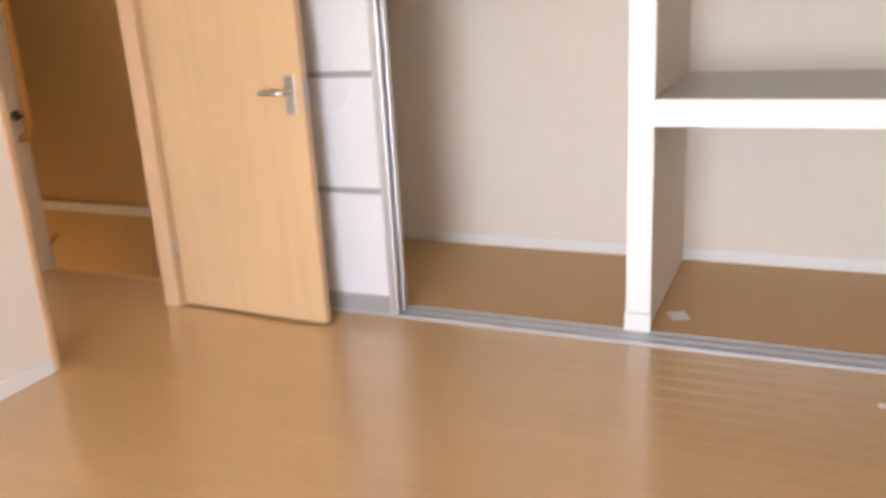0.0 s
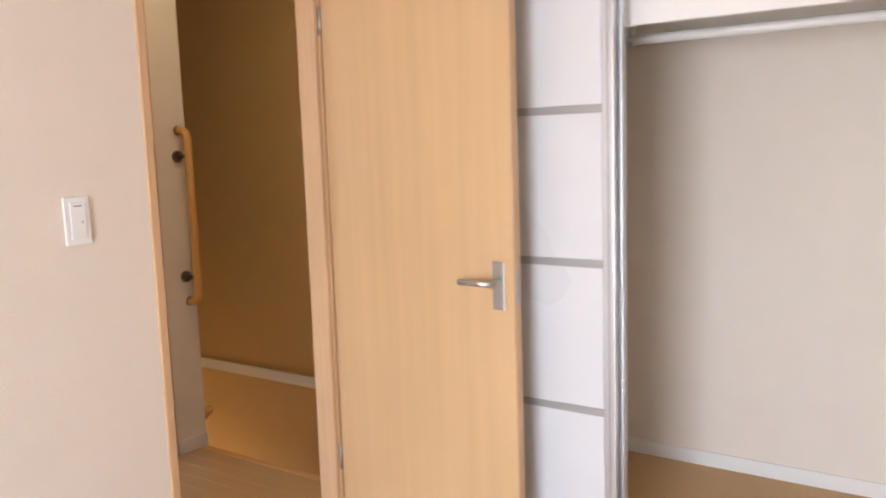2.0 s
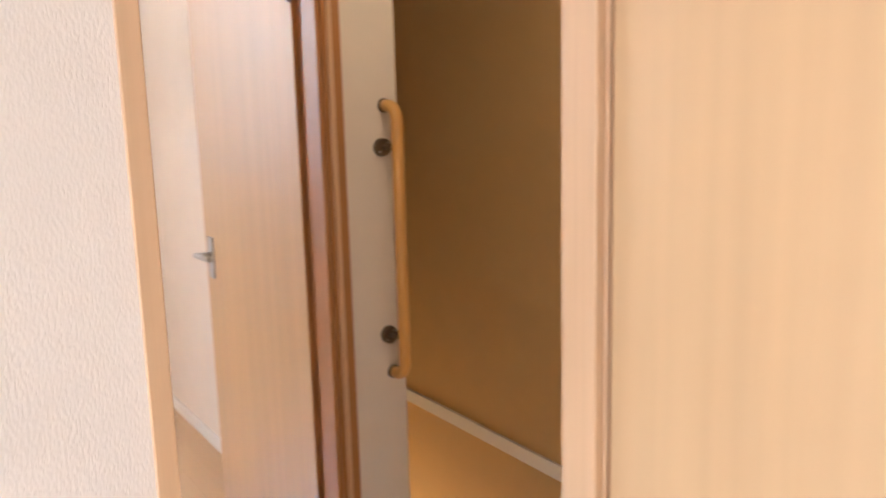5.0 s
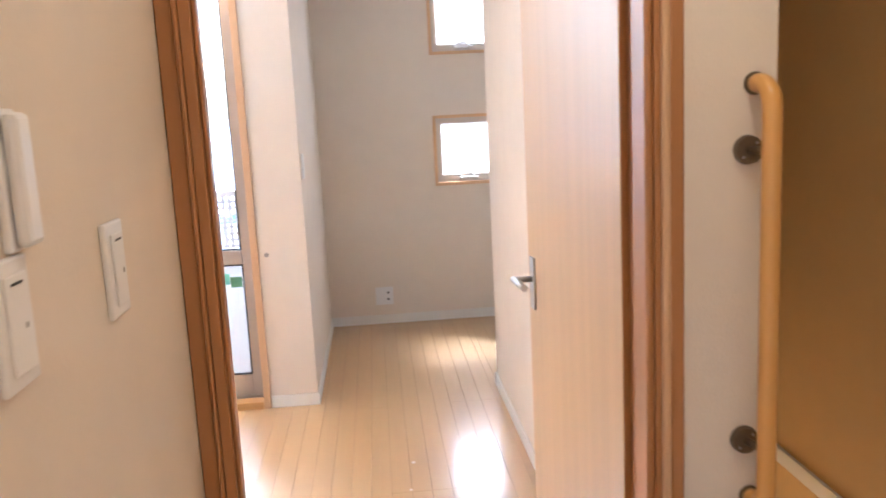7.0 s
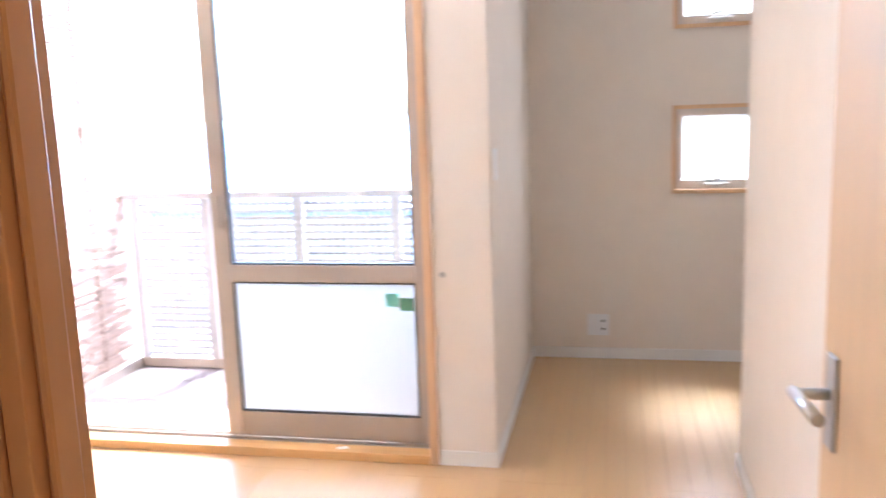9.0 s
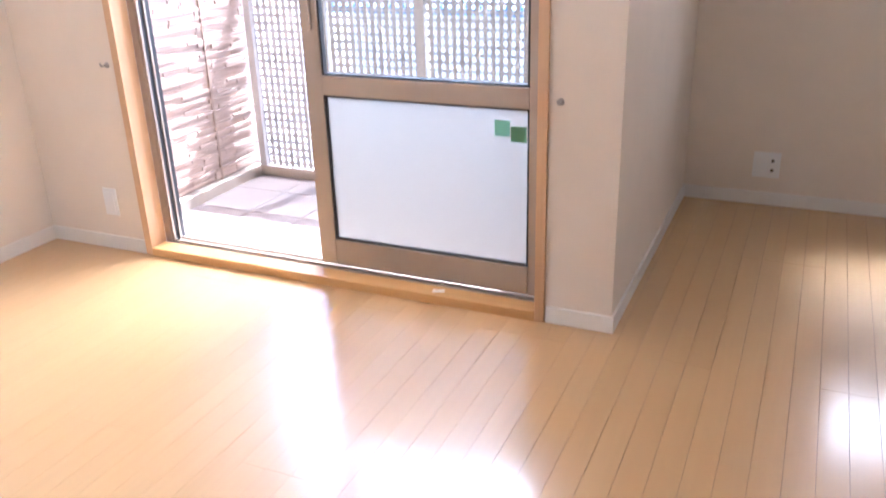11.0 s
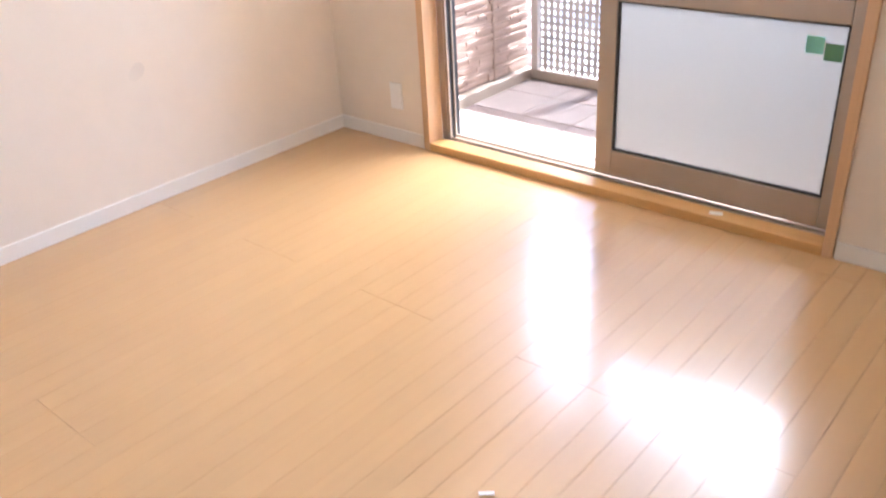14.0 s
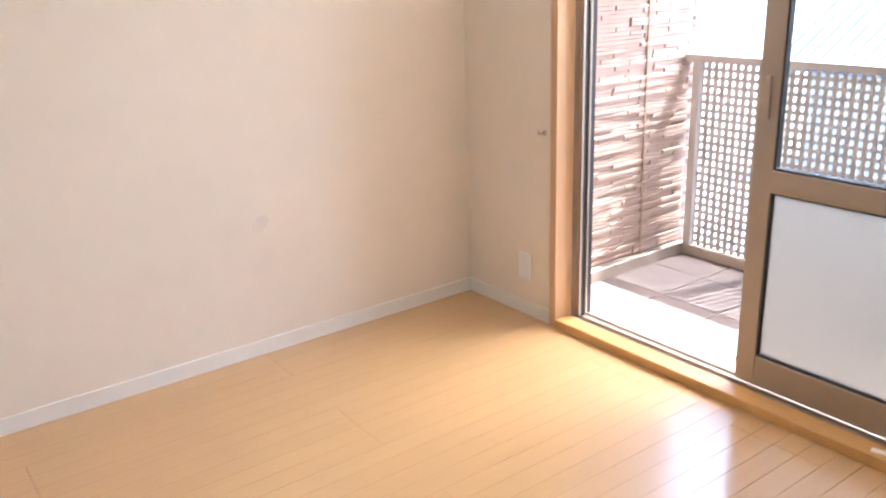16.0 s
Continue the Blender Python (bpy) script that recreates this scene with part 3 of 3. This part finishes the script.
# ---- balcony sliding door ----
sl = thing("balcony_door_frame", ((SX0 + SX1) / 2, YB + 0.07, 0.0), "maple surround and bronze tracks of the balcony door", "door frame", kind="structure")
local("surround", boxes((SX0, SX0 + 0.034, YB - 0.014, YB + 0.075, 0.0, SZ), bevel=0.002), M_CASE, sl)
local("surround", boxes((SX1 - 0.034, SX1, YB - 0.014, YB + 0.075, 0.0, SZ), bevel=0.002), M_CASE, sl)
local("surround", boxes((SX0 + 0.034, SX1 - 0.034, YB - 0.014, YB + 0.075, SZ - 0.034, SZ), bevel=0.002), M_CASE, sl)
local("sill", boxes((SX0 + 0.034, SX1 - 0.034, YB - 0.016, YB + 0.06, 0.0, 0.036), bevel=0.003), M_SILL, sl, "maple sill board")
AX0, AX1 = SX0 + 0.034, SX1 - 0.034
local("track", boxes((AX0, AX1, YB + 0.06, YB + 0.15, -0.02, 0.03), (AX0, AX1, YB + 0.082, YB + 0.086, 0.03, 0.042), (AX0, AX1, YB + 0.122, YB + 0.126, 0.03, 0.042)), M_BRONZE, sl, "bronze aluminium floor track")
local("side_track", boxes((AX0, AX0 + 0.03, YB + 0.075, YB + 0.15, 0.03, SZ - 0.034), (AX0 + 0.03, AX0 + 0.042, YB + 0.078, YB + 0.09, 0.03, SZ - 0.034), (AX0 + 0.03, AX0 + 0.042, YB + 0.115, YB + 0.125, 0.03, SZ - 0.034)), M_BRONZE, sl)
# dark strips stand in for the shade in the gaps of the side track
local("side_gap_shade", boxes((AX0 + 0.03, AX0 + 0.036, YB + 0.091, YB + 0.114, 0.03, SZ - 0.034)), M_GASKET, sl, "dark strip for the shade between the side tracks")
local("side_gap_shade", boxes((AX0 + 0.03, AX0 + 0.038, YB + 0.126, YB + 0.15, 0.03, SZ - 0.034)), M_GASKET, sl, "dark strip for the shade between the side tracks")
local("side_track", boxes((AX1 - 0.02, AX1, YB + 0.075, YB + 0.15, 0.03, SZ - 0.034)), M_BRONZE, sl)
local("top_track", boxes((AX0 + 0.03, AX1 - 0.02, YB + 0.075, YB + 0.15, SZ - 0.07, SZ - 0.034)), M_BRONZE, sl)


def sash_door(y, x0, x1, label, stickers):
    s = thing("sliding_glass_door", ((x0 + x1) / 2, y, 0.042), label, "glass door", group="balcony door sashes")
    d0, d1 = y - 0.016, y + 0.016
    ls, rs, top = 0.07, 0.05, SZ - 0.05
    local("stile", boxes((x0, x0 + ls, d0, d1, 0.044, top), bevel=0.003), M_BRONZE, s)
    local("stile", boxes((x1 - rs, x1, d0, d1, 0.044, top), bevel=0.003), M_BRONZE, s)
    local("bottom_rail", boxes((x0 + ls, x1 - rs, d0, d1, 0.044, 0.15), bevel=0.003), M_BRONZE, s)
    local("mid_rail", boxes((x0 + ls, x1 - rs, d0 - 0.004, d1, 0.705, 0.775), bevel=0.003), M_BRONZE, s)
    local("top_rail", boxes((x0 + ls, x1 - rs, d0, d1, top - 0.06, top), bevel=0.003), M_BRONZE, s)
    a, b_ = x0 + ls, x1 - rs
    for z0, z1 in ((0.15, 0.705), (0.775, top - 0.06)):
        g = 0.007
        local("gasket", boxes((a, a + g, y - 0.012, y + 0.012, z0, z1), (b_ - g, b_, y - 0.012, y + 0.012, z0, z1), (a + g, b_ - g, y - 0.012, y + 0.012, z0, z0 + g), (a + g, b_ - g, y - 0.012, y + 0.012, z1 - g, z1)), M_GASKET, s, "black rubber gasket")
    local("pane", boxes((a + 0.007, b_ - 0.007, y - 0.003, y + 0.003, 0.157, 0.698)), M_FROST, s, "frosted lower pane")
    clear = local("pane", boxes((a + 0.007, b_ - 0.007, y - 0.003, y + 0.003, 0.782, top - 0.067)), M_CLEAR, s, "clear upper pane")
    clear.visible_shadow = False
    if stickers:
        local("sticker", boxes((b_ - 0.124, b_ - 0.07, y - 0.0045, y - 0.0035, 0.607, 0.66)), M_STICK1, s, "teal square sticker")
        local("sticker", boxes((b_ - 0.067, b_ - 0.012, y - 0.0045, y - 0.0035, 0.59, 0.643)), M_STICK2, s, "dark green square sticker")
        local("catch", boxes((x0 + 0.03, x0 + 0.045, d0 - 0.012, d0, 0.93, 1.06), bevel=0.003), M_BRONZE, s, "bronze pull catch")
    return s


sash_door(YB + 0.1, -2.08, -1.19, "closed bronze framed glass door, frosted below and clear above", True)

# ---- balcony ----
BX0, BX1, BY0, BY1, BZ = -3.2, -1.05, YB + 0.15, 4.86, -0.035
setting("balcony_floor", boxes((BX0 - 0.2, BX1, BY0, BY1 + 0.08, BZ - 0.2, BZ - 0.006)), M_JOINT, "concrete balcony slab", "balcony floor")
setting("balcony_roof", boxes((BX0 - 0.2, BX1 + 0.2, BY0, 5.22, 2.5, 2.62)), M_CONC, "plain slab above the balcony", "roof")
side_wall = setting("balcony_side_wall", boxes((BX0 - 0.15, BX0, BY0, BY1 + 0.05, -0.25, 2.5)), M_JOINT, "side wall clad in narrow split-face stone tiles", "wall")
setting("balcony_curb", boxes((BX0, BX0 + 0.05, BY0, BY1, BZ - 0.006, 0.02), bevel=0.004), M_BRONZE, "grey metal flashing at the foot of the tiled wall", "curb")
fen = thing("balcony_fence", ((BX0 + BX1) / 2, BY1, BZ), "beige lattice balcony fence with square holes", "fence")
FT = 0.968
local("top_rail", boxes((BX0, BX1, BY1 - 0.035, BY1 + 0.035, FT - 0.035, FT), bevel=0.004), M_LAT, fen)
local("bottom_rail", boxes((BX0 + 0.05, BX1, BY1 - 0.025, BY1 + 0.025, BZ + 0.0, BZ + 0.055), bevel=0.004), M_BRONZE, fen)
for x in (BX0 + 0.075, -2.68, -2.14, -1.60, BX1 - 0.03):
    local("post", boxes((x - 0.02, x + 0.02, BY1 - 0.03, BY1 + 0.03, BZ + 0.055, FT - 0.035), bevel=0.003), M_LAT, fen)
P = 0.039
vb = mesh_of("lattice_slat", boxes((-0.0105, 0.0105, -0.0025, 0.0, BZ + 0.05, FT - 0.03)), M_LAT)
hb = mesh_of("lattice_crossbar", boxes((BX0 + 0.05, BX1, 0.0, 0.0025, -0.008, 0.008)), M_LAT)
inv = Matrix.Translation(fen.location).inverted()
for i in range(int((BX1 - BX0 - 0.06) / P)):
    ob = new("lattice_slat", vb)
    ob.parent, ob.matrix_parent_inverse = fen, inv
    ob.location = (BX0 + 0.09 + P * i, BY1, 0)
for i in range(int((FT - BZ - 0.09) / P)):
    ob = new("lattice_crossbar", hb)
    ob.parent, ob.matrix_parent_inverse = fen, inv
    ob.location = (0, BY1, BZ + 0.075 + P * i)
pole = tagged(part("drain_pipe", tube([(BX0 + 0.03, 4.55, 1.35), (BX0 + 0.045, 4.55, 1.28), (BX0 + 0.045, 4.62, 1.26), (BX0 + 0.03, 4.64, 1.3)], 0.012, 10), M_WHITE), "small white bracket loop on the tiled wall", "bracket")

# ---- outside ----
setting("ground", boxes((-400, 400, 6, 900, -3.3, -3.1), (-400, 400, -400, 6, -3.3, -3.1)), M_GROUND, "grey asphalt ground below the balcony", "ground")


def neighbour(at, w, d, h, label):
    hs = thing("house", at, label, "house")
    part("wall", boxes((-w / 2, w / 2, -d / 2, d / 2, 0, h)), M_HOUSE, hs)
    bm = bmesh.new()
    for s in (-1, 1):
        v = [bm.verts.new(p) for p in ((-w / 2 - 0.5, s * (d / 2 + 0.6), h - 0.15), (w / 2 + 0.5, s * (d / 2 + 0.6), h - 0.15), (w / 2 + 0.5, 0, h + 1.7), (-w / 2 - 0.5, 0, h + 1.7),
                                       (-w / 2 - 0.5, s * (d / 2 + 0.6), h - 0.3), (w / 2 + 0.5, s * (d / 2 + 0.6), h - 0.3), (w / 2 + 0.5, 0, h + 1.5), (-w / 2 - 0.5, 0, h + 1.5))]
        for q in ((0, 1, 2, 3), (4, 7, 6, 5), (0, 4, 5, 1), (1, 5, 6, 2), (0, 3, 7, 4)):
            bm.faces.new([v[i] for i in q])
    bmesh.ops.recalc_face_normals(bm, faces=bm.faces[:])
    roof = part("roof", bm, M_ROOF, hs, "blue-grey ribbed tile roof")
    slope = math.atan2(1.85, d / 2 + 0.6)
    run = math.hypot(1.85, d / 2 + 0.6)
    rib = mesh_of("roof_rib", boxes((-0.05, 0.05, 0, run, -0.03, 0.05), bevel=0.02), M_ROOF)
    for i in range(int((w + 1) / 0.3)):
        ob = new("roof_rib", rib)
        ob.parent = roof
        ob.matrix_basis = pose(-w / 2 - 0.45 + 0.3 * i, -(d / 2 + 0.6), h - 0.14, math.degrees(slope), 0, 0)
    return hs


neighbour((-7.2, 21.5, -3.1), 6.5, 6, 2.5, "grey neighbouring house with a blue-grey tiled roof")


# ---- scraps on the floor ----
def scrap(x, y, w, h, turn, label, z=0.0):
    bm = bmesh.new()
    v = [bm.verts.new((sx * w / 2, sy * h / 2, 0.0005 + 0.003 * random.random())) for sx, sy in ((-1, -1), (1, -1), (1, 1), (-1, 1))]
    u = [bm.verts.new(p.co + Vector((0, 0, 0.0008))) for p in v]
    bm.faces.new(list(reversed(v)))
    bm.faces.new(u)
    for i in range(4):
        bm.faces.new((v[i], v[(i + 1) % 4], u[(i + 1) % 4], u[i]))
    ob = part("paper_scrap", bm, M_PAPERBIT)
    ob.matrix_world = pose(x, y, z, 0, 0, turn)
    tagged(ob, label, "paper scrap", group="scraps on the floor")



# ---- tile cladding of the balcony side wall ----
random.seed(4)
joint_y = 4.55
tile_meshes = [mesh_of("tile", boxes((0.0, d, 0.0, w, 0.0, 0.017), bevel=0.0015), M_TILE) for d in (0.006, 0.010, 0.014) for w in (0.17, 0.26, 0.36)]
z = 0.03
count = 0
rest = bmesh.new()
while z < 2.44:
    y = BY0
    while y < BY1:
        k = random.randrange(9)
        w = (0.17, 0.26, 0.36)[k % 3]
        if y + w > BY1 + 0.06:
            k -= k % 3
            w = 0.17
        if count < 300 and z < 0.78:
            ob = new("tile", tile_meshes[k])
            ob.parent = side_wall
            ob.location = (BX0, y, z)
            count += 1
        else:
            box_into(rest, BX0, BX0 + (0.006, 0.010, 0.014)[k // 3], y, y + w - 0.003, z, z + 0.017)
        y += w + 0.003
    z += 0.0188
ob = part("tile_courses", rest, M_TILE, side_wall)
ob["kind"] = "stuff"
setting("wall_seal", boxes((BX0 + 0.002, BX0 + 0.0165, joint_y - 0.006, joint_y + 0.006, 0.02, 2.44)), M_SEAL, "brown vertical sealant joint in the tiled wall", "joint")

# ---- balcony paving ----
deck = bpy.data.objects["balcony_floor"]
pave = mesh_of("paving_slab", boxes((0.002, 0.298, 0.002, 0.298, -0.006, 0.0), bevel=0.002), M_DECK)
for i in range(8):
    for j in range(5):
        if BX0 + 0.05 + 0.3 * i + 0.3 < BX1 + 0.12:
            ob = new("paving_slab", pave)
            ob.parent = deck
            ob.location = (BX0 + 0.05 + 0.3 * i, BY1 - 0.3 - 0.3 * j + 0.05, BZ)


# ---- floor strips ----
strip_meshes = {}


def strip(x, y0, y1, w):
    key = (round(w, 3), round(y1 - y0, 3))
    if key not in strip_meshes:
        a, b_, c = w / 2, (y1 - y0) / 2, 0.00055
        bm = bmesh.new()
        rings = [[bm.verts.new((sx * (a - i), sy * (b_ - i), zz)) for sx, sy in ((-1, -1), (1, -1), (1, 1), (-1, 1))] for i, zz in ((0.0002, -0.012), (0.0002, -0.0012), (c, 0.0))]
        for p, q in zip(rings, rings[1:]):
            for k in range(4):
                bm.faces.new((p[k], p[(k + 1) % 4], q[(k + 1) % 4], q[k]))
        bm.faces.new(rings[-1])
        strip_meshes[key] = mesh_of("floor_strip", bm, M_FLOOR)
    ob = new("floor_strip", strip_meshes[key])
    ob.parent = floor
    ob.location = (x + w / 2, (y0 + y1) / 2, 0)


def lay(x0, x1, y0, y1, width=0.0757, length=1.818, shift=0.0):
    """Boards four strips wide, laid along y, with their ends staggered."""
    x, n = x0, 0
    while x < x1 - 0.004:
        w = min(width, x1 - x)
        y = y0 - length * ((0.5 * (n // 4) + shift) % 1.0)
        while y < y1 - 0.001:
            a, b_ = max(y, y0), min(y + length, y1)
            if b_ - a > 0.004:
                strip(x, a, b_, w)
            y += length
        x, n = x + w, n + 1


XN = -3.463 + 34 * 0.0757
lay(-3.463, XN, YW + DW, YB, shift=0.24)
lay(XN, XE, YW + DW, YF, shift=0.74)
lay(XP, XN, YB, YF, shift=0.1)
lay(-3.463, -0.99, YW + 0.045, YW + DW)
lay(XE, 0.45, YB, YF, shift=0.6)
lay(-0.99, 0.078, 0.0, YW + DW, shift=0.1)
XB = -5.4 + 58 * 0.0757
lay(-5.4, XB, -2.785, 0.05, shift=0.5)
lay(XB, 0.0, -2.785, 0.0, shift=0.0)
lay(XB, -0.99, 0.0, 0.05)

# ---- wall mark ----
bm = bmesh.new()
ring = [bm.verts.new((0.0006, 0.045 * math.cos(a) * (0.8 + 0.35 * noise.noise((math.cos(a), math.sin(a), 3))), 0.03 * math.sin(a) + 0.012 * math.cos(a))) for a in (k * math.pi / 12 for k in range(24))]
bm.faces.new(ring)
smudge = part("wall_mark", bm, M_SMUDGE)
smudge.location = (XL, 2.667, 0.517)
tagged(smudge, "faint grey scuff mark on the long wall", "scuff mark", kind="structure")

# ---- scraps ----
scrap(0.29, -2.0, 0.09, 0.07, 25, "small white paper scrap on the closet floor", 0.001)
scrap(-0.26, -2.67, 0.025, 0.02, 10, "tiny white paper scrap on the bedroom floor", 0.001)
scrap(-1.395, 2.174, 0.035, 0.012, 40, "tiny white paper scrap on the living room floor", 0.001)
scrap(-0.494, 2.878, 0.014, 0.012, 70, "tiny white crumb on the living room floor", 0.001)
scrap(-0.514, 2.635, 0.009, 0.007, 20, "tiny white crumb on the living room floor", 0.001)
scrap(-1.552, 3.672, 0.045, 0.022, 15, "torn white paper scrap lying on the door sill", 0.037)
